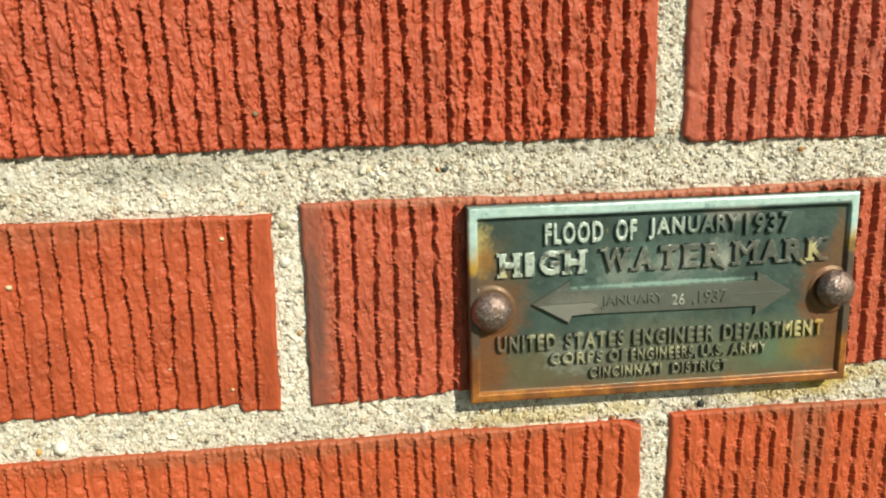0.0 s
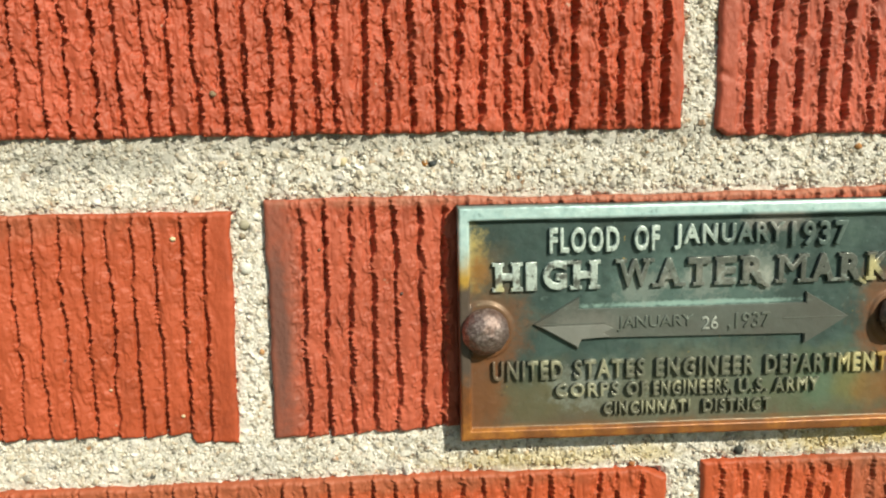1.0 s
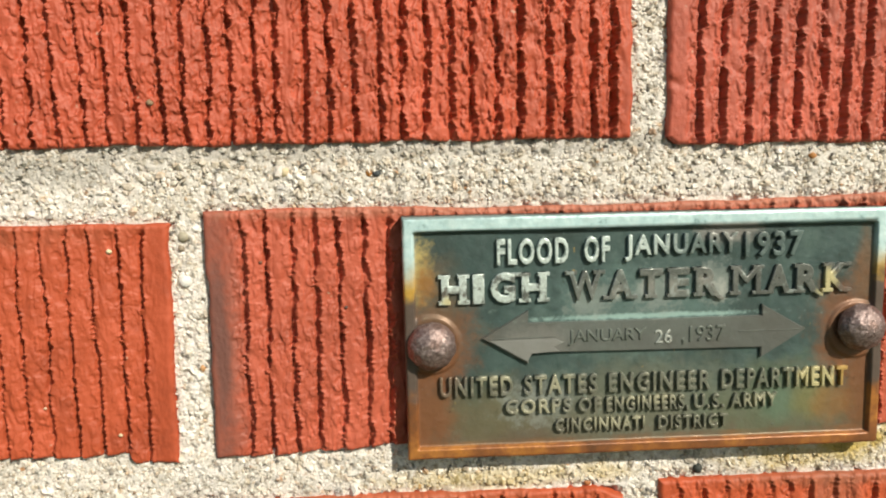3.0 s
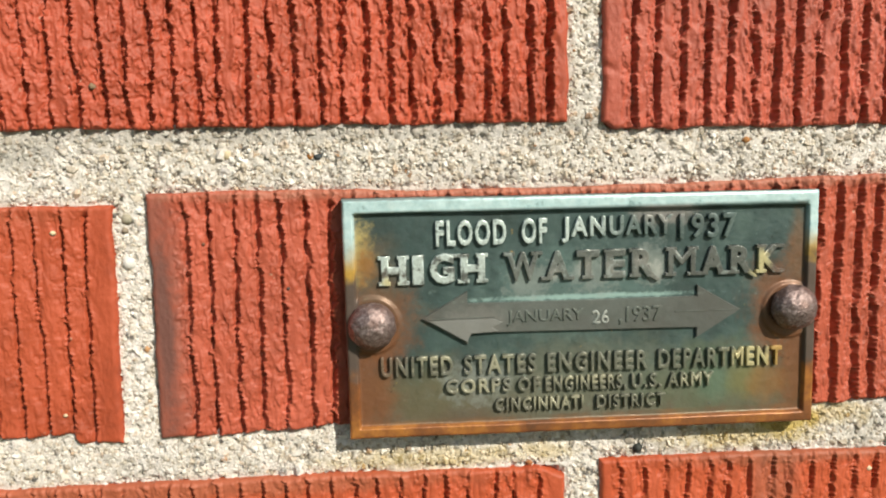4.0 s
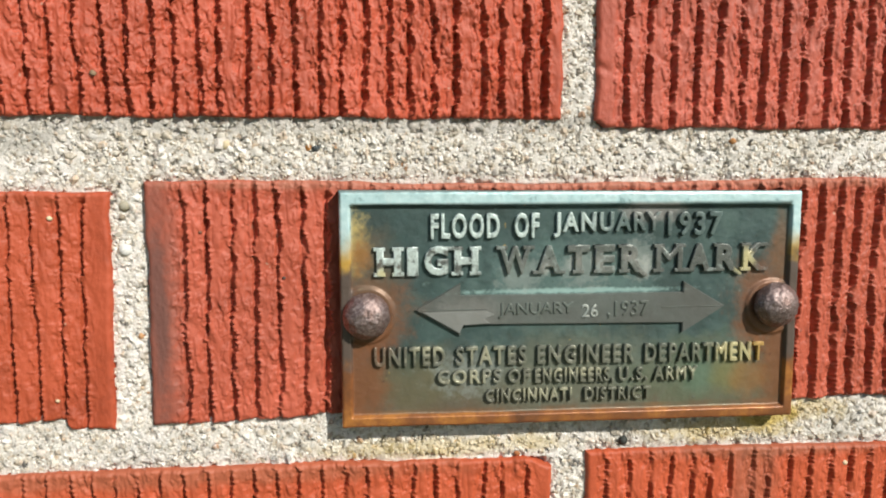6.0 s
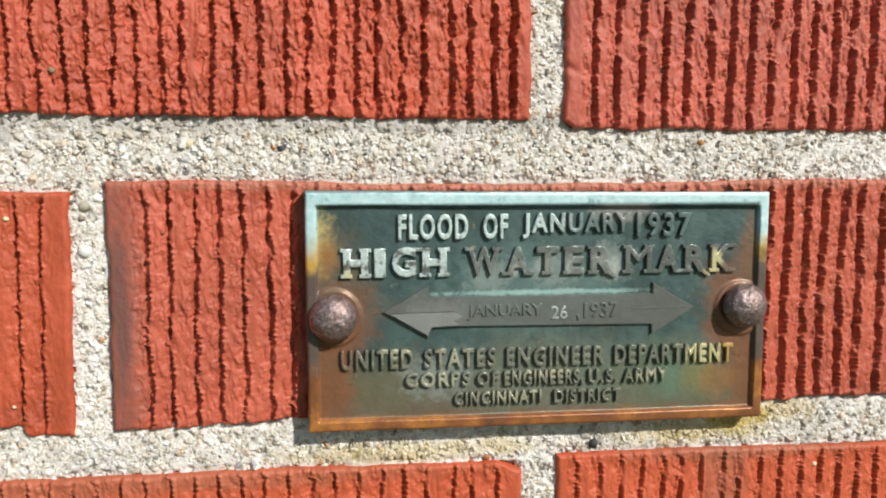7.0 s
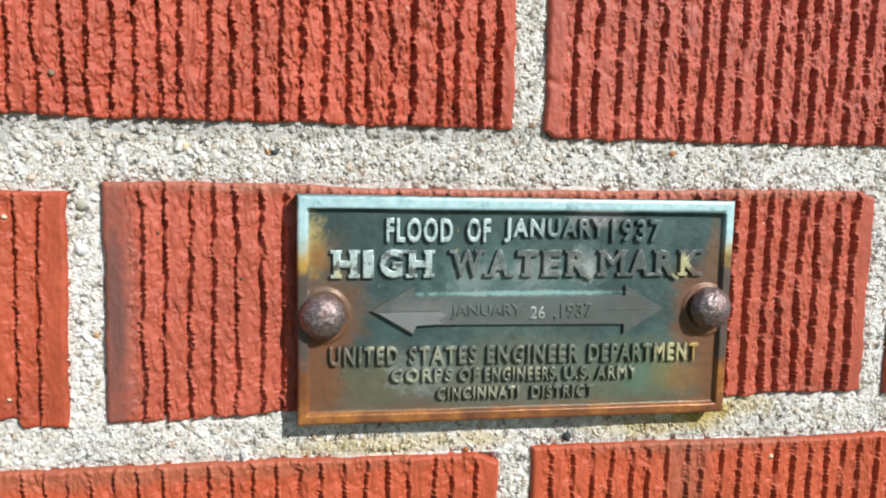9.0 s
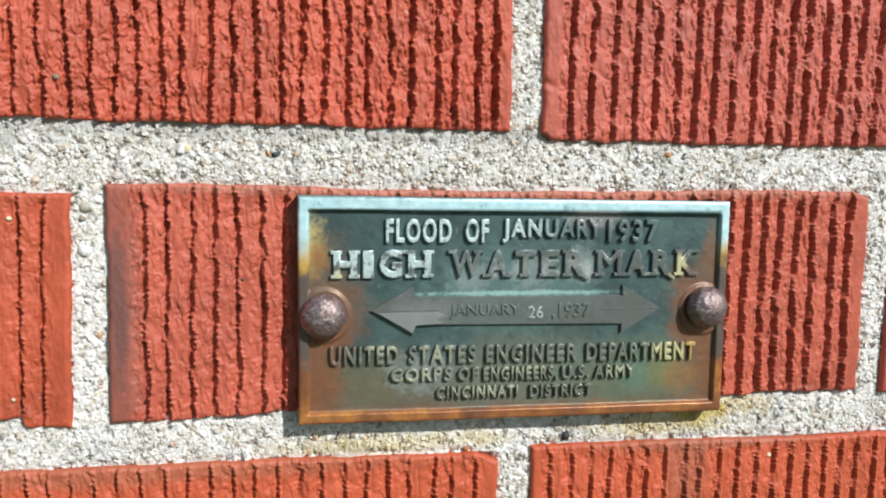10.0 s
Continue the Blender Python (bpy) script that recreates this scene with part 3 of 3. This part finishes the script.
def sand(parent):
    """Sand and small pebbles bared in the joints."""
    rs = np.random.RandomState(11)
    verts, faces, base = [], [], 0
    for level, want, lo, hi, sink in ((2, 3400, 0.00055, 0.00135, -0.50), (1, 22000, 0.00024, 0.00066, -0.28)):
        bv, bf = ball(level)
        x, z = rs.uniform(-0.095, 0.262, want * 6), rs.uniform(-0.05, 0.118, want * 6)
        ok = in_joint(x, z) > (0.0001 if level == 1 else 0.0006)
        x, z = x[ok][:want], z[ok][:want]
        n = len(x)
        size = lo + (hi - lo) * rs.rand(n) ** 2.2
        if level == 2:
            size[rs.rand(n) < 0.02] *= 1.5
        squash = rs.uniform(0.55, 1.2, (n, 1, 3))
        p = bv[None] * squash
        p = p * (1 + (0.70 if level == 1 else 0.62) * (rs.rand(n, len(bv), 1) - 0.5))
        a, b = rs.uniform(0, 6.28, (2, n, 1))
        px, py, pz = p[..., 0], p[..., 1], p[..., 2]
        px, pz = px * np.cos(a) - pz * np.sin(a), px * np.sin(a) + pz * np.cos(a)
        px, py = px * np.cos(b) - py * np.sin(b), px * np.sin(b) + py * np.cos(b)
        p = np.stack([px, py, pz], -1) * size[:, None, None]
        p += np.stack([x, bed_depth(x, z) - sink * size, z], -1)[:, None]
        verts.append(p.reshape(-1, 3))
        faces.append((bf[None] + (base + np.arange(n) * len(bv))[:, None, None]).reshape(-1, 3))
        base += n * len(bv)
    me = bpy.data.meshes.new("sand_grains")
    v, f = np.concatenate(verts), np.concatenate(faces)
    me.vertices.add(len(v))
    me.vertices.foreach_set("co", v.ravel())
    me.loops.add(f.size)
    me.loops.foreach_set("vertex_index", f.ravel().astype(np.int32))
    me.polygons.add(len(f))
    me.polygons.foreach_set("loop_start", np.arange(0, f.size, 3, dtype=np.int32))
    me.polygons.foreach_set("use_smooth", np.zeros(len(f), bool))
    me.update(calc_edges=True)
    ob = child("sand_grains", me, GRAIN, parent, "coarse sand and pebbles bared in the mortar")
    return tagged(ob, kind="stuff")


near_bricks()
mortar = mortar_face()
sand(mortar)


def lump(name, x, z, y, size, colour, parent, seed):
    """A small stone or lime speck, half sunk where it sits."""
    v, f = ball(2)
    rs = np.random.RandomState(seed)
    v = v * size * rs.uniform(0.75, 1.2, 3) * (1 + 0.22 * (rs.rand(len(v), 1) - 0.5)) + (x, y, z)
    stone = plain(name, [(0.3, [c * 0.8 for c in colour]), (0.7, colour)], 900, 0.7, 0.0001)
    child(name, mesh_from(name, v.tolist(), f.tolist()), stone, parent)


for n, (x, z, size, colour) in enumerate((
        (0.1140, -0.0090, 0.0013, (0.035, 0.040, 0.036)), (0.0385, 0.0646, 0.0010, (0.06, 0.07, 0.075)), (0.0367, 0.0648, 0.0008, (0.45, 0.19, 0.04)),
        (0.1392, 0.0663, 0.0010, (0.45, 0.20, 0.06)), (-0.0052, 0.0516, 0.0011, (0.42, 0.38, 0.29)), (-0.0058, 0.0490, 0.0010, (0.33, 0.27, 0.20)),
        (-0.0055, 0.0415, 0.0014, (0.82, 0.80, 0.76)), (-0.0759, -0.0086, 0.0011, (0.60, 0.36, 0.12)), (-0.070, -0.0080, 0.0018, (0.88, 0.86, 0.82)),
        (-0.0030, 0.0210, 0.0009, (0.55, 0.30, 0.14)), (0.0868, -0.0112, 0.0009, (0.42, 0.16, 0.06)), (0.0180, 0.0655, 0.0013, (0.66, 0.55, 0.36)))):
    lump("pebble", x, z, bed_depth(np.array(x), np.array(z)) + 0.0002, size, colour, mortar, n)
bricks = [o for o in wall.children if o.name.startswith("brick")]
for k, x, z, size, colour in ((2, -0.0212, 0.0490, 0.00065, (0.80, 0.66, 0.42)), (2, -0.0383, 0.0135, 0.0004, (0.75, 0.52, 0.36)), (2, -0.0221, 0.0064, 0.0005, (0.72, 0.55, 0.36)),
                              (2, -0.0761, 0.0389, 0.0008, (0.75, 0.62, 0.42)), (6, 0.1734, -0.0168, 0.00065, (0.80, 0.60, 0.40)), (0, -0.0098, 0.0812, 0.0009, (0.30, 0.20, 0.12)),
                              (3, 0.0118, 0.0455, 0.0004, (0.22, 0.10, 0.06)), (3, 0.0305, 0.0345, 0.0004, (0.10, 0.06, 0.05))):
    base = bricks[k].location
    lump("lime_speck" if colour[0] > 0.5 else "grit", x - base.x, z + Z0 - base.z, 0.0002, size, colour, bricks[k], 50 + k)

# ---- the ground ----
lawn = plain("lawn", [(0.3, (0.030, 0.045, 0.014)), (0.5, (0.055, 0.085, 0.025)), (0.7, (0.10, 0.10, 0.045))], 9, 0.9, 0.01)
ground = new("ground", mesh_from("ground", [(-400, -400, 0), (400, -400, 0), (400, 400, 0), (-400, 400, 0)], [(0, 1, 2, 3)], False))
ground.data.materials.append(lawn)
tagged(ground, "grassy ground at the foot of the wall", "ground", kind="structure")


# ---- the plaque ----
BOLTS = ((0.0060, 0.0267), (0.1055, 0.0274))


def plate_mesh():
    cell = 0.00025
    X, Z = np.meshgrid(np.linspace(0, W, int(W / cell)), np.linspace(0, H, int(H / cell)))
    inside = np.minimum(np.minimum(X - 0.0024, W - 0.0024 - X), np.minimum(Z - 0.0025, H - 0.0033 - Z))
    pads = 9.0
    for bx, bz in BOLTS:
        pads = np.minimum(pads, np.hypot(X - bx, Z - bz) - 0.0068)
    inside += 0.00012 * (fbm(X / 0.004, Z / 0.004, 70) - 0.5)
    h = 0.0045 - 0.0013 * step(-0.00012, 0.00038, inside)
    h = np.maximum(h, 0.0032 + 0.0006 * (1 - step(-0.0006, 0.0004, pads)))
    h += 0.00016 * (fbm(X / 0.006, Z / 0.006, 72) - 0.5) + 0.00007 * (fbm(X / 0.0011, Z / 0.0011, 74) - 0.5)
    e = np.minimum(np.minimum(X, W - X), np.minimum(Z, H - Z)) + 0.00018 * (fbm(X / 0.002, Z / 0.002, 76) - 0.5)
    q = np.clip(1 - e / 0.0007, 0, 1)
    h -= 0.0007 * (1 - np.sqrt(np.clip(1 - q * q, 0, 1)))
    # cast a little out of square
    u, w = X / W, Z / H
    return relief("plate", X + 0.00015 * (fbm(Z / 0.01, 0 * Z, 78) - 0.5) - 0.0005 * u * w, -h, Z + 0.0002 * (fbm(X / 0.012, 0 * X, 79) - 0.5) - 0.0007 * u - 0.0005 * (1 - w), 0.0)


FIELD = -0.00325      # face of the sunken field


def letters(text, x0, x1, z0, z1, proud, bold, base=FIELD, slant=0.0, loose=1.0):
    """Raised letters that fill the box x0..x1, z0..z1 of the plaque."""
    cu = bpy.data.curves.new("letters", "FONT")
    cu.body, cu.size, cu.offset, cu.resolution_u = text, 1.0, bold - 0.022, 3
    cu.space_character = loose
    cu.extrude, cu.bevel_depth, cu.bevel_resolution = 0.10, 0.036, 2
    ob = new("letters", cu)
    bpy.context.view_layer.update()
    me = bpy.data.meshes.new_from_object(ob.evaluated_get(bpy.context.evaluated_depsgraph_get()))
    bpy.data.objects.remove(ob)
    v = np.empty(len(me.vertices) * 3)
    me.vertices.foreach_get("co", v)
    v = v.reshape(-1, 3)
    lo, hi = v.min(0), v.max(0)
    u = (v - lo) / (hi - lo)
    z = z0 + u[:, 1] * (z1 - z0) + slant * u[:, 0]
    out = np.stack([x0 + u[:, 0] * (x1 - x0), base + 0.0003 - u[:, 2] * (proud + 0.0003), z], -1)
    me.vertices.foreach_set("co", out.ravel())
    me.update()
    return me


def join(meshes, name):
    bm = bmesh.new()
    for me in meshes:
        bm.from_mesh(me)
        bpy.data.meshes.remove(me)
    out = bpy.data.meshes.new(name)
    bm.to_mesh(out)
    bm.free()
    return out


def bar(x0, x1, z0, z1, y0, y1):
    """A bar with a chamfered face, from y0 out to y1."""
    c = min(0.00012, 0.3 * (x1 - x0), 0.3 * (z1 - z0))
    ring = lambda k, y: [(x0 + k, y, z0 + k), (x1 - k, y, z0 + k), (x1 - k, y, z1 - k), (x0 + k, y, z1 - k)]
    v = ring(0, y0) + ring(0, y1 + c) + ring(c, y1)
    f = [(a + i, a + (i + 1) % 4, a + 4 + (i + 1) % 4, a + 4 + i) for a in (0, 4) for i in range(4)] + [(8, 9, 10, 11)]
    return mesh_from("bar", v, f, False)


def slab(points, y0, y1, chamfer=0.00018):
    """A flat raised shape with a chamfered border."""
    bm = bmesh.new()
    face = bm.faces.new([bm.verts.new((x, y1, z)) for x, z in points])
    bmesh.ops.recalc_face_normals(bm, faces=bm.faces)
    if face.normal.y > 0:
        face.normal_flip()
    sides = bmesh.ops.extrude_face_region(bm, geom=[face])
    for g in sides["geom"]:
        if isinstance(g, bmesh.types.BMVert):
            g.co.y = y0
    edges = [e for e in bm.edges if all(abs(v.co.y - y1) < 1e-7 for v in e.verts)]
    bmesh.ops.bevel(bm, geom=edges, offset=chamfer, segments=2, affect="EDGES")
    bmesh.ops.recalc_face_normals(bm, faces=bm.faces)
    me = bpy.data.meshes.new("slab")
    bm.to_mesh(me)
    bm.free()
    return me


# where each letter of the second line has serifs, as shares of its width: at the foot, at the head
SERIFS = {"H": ((0.12, 0.88), (0.12, 0.88)), "I": ((0.5,), (0.5,)), "G": ((), (0.9,)), "W": ((), (0.07, 0.93)), "A": ((0.07, 0.93), ()), "T": ((0.5,), ()),
          "E": ((0.2,), (0.2,)), "R": ((0.16,), (0.12,)), "M": ((0.10, 0.90), (0.10, 0.90)), "K": ((0.13, 0.92), (0.13, 0.9))}
WIDTHS = {"I": 0.46, "W": 1.32, "M": 1.2, "E": 0.85, "T": 0.95, "A": 1.05}


def serif_word(word, x0, x1, z0, z1, proud):
    """A word in heavy letters with slab serifs."""
    gap = 0.24
    total = sum(WIDTHS.get(c, 1.0) for c in word) + gap * (len(word) - 1)
    unit, x, made = (x1 - x0) / total, x0, []
    for c in word:
        w = WIDTHS.get(c, 1.0) * unit
        made.append(letters(c, x, x + w, z0, z1 + (0.0002 if c == "G" else 0), proud, {"M": 0.0, "W": 0.012, "K": 0.02}.get(c, 0.038)))
        for shares, lo, hi in ((SERIFS[c][0], z0, z0 + 0.00085), (SERIFS[c][1], z1 - 0.00085, z1)):
            for s in shares:
                made.append(bar(x + s * w - 0.24 * unit, x + s * w + 0.24 * unit, lo, hi, FIELD + 0.0003, FIELD - proud + 0.00004))
        if c == "R":
            # its leg sweeps out below the line
            tail = ((0.48, 2.9), (0.72, 3.0), (0.84, 1.5), (0.98, 0.35), (1.20, -0.45), (1.16, -0.95), (0.98, -0.85), (0.80, -0.1), (0.64, 1.4))
            made.append(slab([(x + a * w, z0 + 0.001 * b) for a, b in tail], FIELD + 0.0003, FIELD - proud + 0.00003, 0.00014))
        x += w + gap * unit
    return join(made, "lettering")


def build_plaque(x, z):
    plaque = new("flood_plaque")
    plaque.location = (x, 0, Z0 + z)
    tagged(plaque, "weathered bronze flood-mark plaque with verdigris and rust, bolted to bricks", "plaque")
    child("plate", plate_mesh(), patina("plate"), plaque)
    tall, serif, small = patina("white_letters"), patina("serif_letters"), patina("small_letters")
    for word, a, b in (("FLOOD", 0.0211, 0.0373), ("OF", 0.0408, 0.0467), ("JANUARY", 0.0502, 0.0764), ("1937", 0.0779, 0.0915)):
        child("lettering", letters(word, a, b, 0.0443, 0.0503, 0.0010, 0.020, loose=1.2), tall, plaque, "raised letters, whitened at the start")
    for word, a, b in (("HIGH", 0.0085, 0.0323), ("WATER", 0.0373, 0.0723), ("MARK", 0.0753, 0.1025)):
        child("lettering", serif_word(word, a, b, 0.0357, 0.0425, 0.0010), serif, plaque, "raised serif letters, worn and stained")
    for z0, z1, fall, bold, words in (
            (0.0141, 0.0188, 0.0009, 0.016, (("UNITED", 0.0077, 0.0244), ("STATES", 0.0270, 0.0441), ("ENGINEER", 0.0467, 0.0708), ("DEPARTMENT", 0.0733, 0.1035))),
            (0.0095, 0.0130, 0.0008, 0.016, (("CORPS", 0.0226, 0.0380), ("OF", 0.0396, 0.0450), ("ENGINEERS,", 0.0462, 0.0656), ("U.S.", 0.0669, 0.0742), ("ARMY", 0.0756, 0.0869))),
            (0.0047, 0.0079, 0.0005, 0.018, (("CINCINNATI", 0.0342, 0.0553), ("DISTRICT", 0.0585, 0.0752)))):
        for word, a, b in words:
            down = fall * (a - words[0][1]) / (words[-1][2] - words[0][1])
            low = z0 - (0.0007 if "," in word else 0.0)
            child("lettering", letters(word, a, b, low - down, z1 - down, 0.0010, bold, slant=-fall * (b - a) / 0.09, loose=1.22), small, plaque)
    arrow_metal = patina("arrow")
    shape = [(0.0175, 0.0276), (0.0281, 0.0213), (0.0281, 0.0239), (0.0824, 0.0232), (0.0824, 0.0207), (0.0930, 0.0272),
             (0.0824, 0.0334), (0.0824, 0.0307), (0.0281, 0.0309), (0.0281, 0.0338)]
    top = FIELD - 0.00085
    arrow = child("arrow", slab(shape, FIELD + 0.0003, top), arrow_metal, plaque, "raised double-headed arrow")
    chip = [(0.0192, 0.0270), (0.0278, 0.0219), (0.0288, 0.0238), (0.0352, 0.0241), (0.0338, 0.0252), (0.0362, 0.0262), (0.0338, 0.0273), (0.0322, 0.0271)]
    child("worn_patch", slab(chip, top + 0.0002, top - 0.00026, 0.00010), patina("patch"), arrow, "paler worn arrow tip")
    date = patina("scribe")
    child("lettering", letters("JANUARY", 0.0372, 0.0552, 0.0253, 0.0289, 0.00030, 0.0, top), date, arrow, "faint date letters")
    child("lettering", letters("26", 0.0573, 0.0613, 0.0250, 0.0283, 0.00022, 0.0, top), patina("stamp"), arrow, "whitened stamped numerals")
    child("lettering", letters(",1937", 0.0636, 0.0738, 0.0246, 0.0289, 0.00030, 0.0, top), date, arrow)
    child("scribed_line", bar(0.0190, 0.0345, 0.02735, 0.02760, top + 0.0002, top - 0.00012), date, arrow)
    child("scribed_line", bar(0.0770, 0.0915, 0.02705, 0.02730, top + 0.0002, top - 0.00012), date, arrow)
    return plaque


def build_bolt(x, z, seed):
    """A domed, pitted bolt head, its shank through the plate into the wall."""
    bm = bmesh.new()
    bmesh.ops.create_uvsphere(bm, u_segments=72, v_segments=48, radius=1.0)
    for v in bm.verts:
        p = v.co.copy()
        f = 1 + 0.045 * (noise.noise(p * 3.1 + Vector((seed, 0, 0))) + 0.7 * noise.noise(p * 8 + Vector((0, seed, 0))) + 0.35 * noise.noise(p * 19))
        y = p.z * 0.0041 if p.z > 0 else p.z * 0.0010
        v.co = (p.x * 0.00545 * f, -0.0050 - y * f, -p.y * 0.00545 * f)
    bmesh.ops.recalc_face_normals(bm, faces=bm.faces)
    for f in bm.faces:
        f.smooth = True
    head = bpy.data.meshes.new("head")
    bm.to_mesh(head)
    bm.free()
    bm = bmesh.new()
    bmesh.ops.create_cone(bm, cap_ends=True, segments=20, radius1=0.0028, radius2=0.0028, depth=0.038)
    bmesh.ops.rotate(bm, verts=bm.verts, matrix=Matrix.Rotation(math.pi / 2, 3, "X"))
    bmesh.ops.translate(bm, verts=bm.verts, vec=(0, 0.0145, 0))
    shank = bpy.data.meshes.new("shank")
    bm.to_mesh(shank)
    bm.free()
    bolt = new("bolt")
    bolt.location = (x, 0, z)
    tagged(bolt, "rusty domed iron bolt head holding the plaque", "bolt", "bolts of the plaque")
    child("head", head, IRON, bolt)
    child("shank", shank, IRON, bolt)
    return bolt


PX, PZ = 0.0436, -0.0006
build_plaque(PX, PZ)
for n, (bx, bz) in enumerate(BOLTS):
    build_bolt(PX + bx, Z0 + PZ + bz, 3 + 5 * n)


def build_grass(x, y, high, lean):
    """A dry blade of grass: a folded, tapering strip that bends over at its tip."""
    verts, faces, n = [], [], 40
    for k in range(n + 1):
        s = k / n
        bend = max(0.0, s - 0.72) / 0.28
        cx, cz = x + lean * s * s - 0.030 * bend * bend, high * (s - 0.06 * bend * bend)
        w = 0.0022 * (1 - s) ** 0.5 + 0.0003
        verts += [(cx - w, y, cz), (cx, y - 0.4 * w, cz), (cx + w, y, cz), (cx, y - 0.4 * w + 0.0003, cz)]
        if k:
            a, b = 4 * (k - 1), 4 * k
            faces += [(a + i, a + (i + 1) % 4, b + (i + 1) % 4, b + i) for i in range(4)]
    straw = plain("straw", [(0.3, (0.40, 0.32, 0.16)), (0.7, (0.62, 0.55, 0.34))], 300, 0.6)
    blade = new("grass_blade", mesh_from("grass_blade", verts, faces))
    blade.data.materials.append(straw)
    return tagged(blade, "dry straw-coloured grass blade bent over by the wall", "grass")


build_grass(0.275, -0.030, 0.70, 0.020)

# ---- the rest of the wall ----
far_bricks()
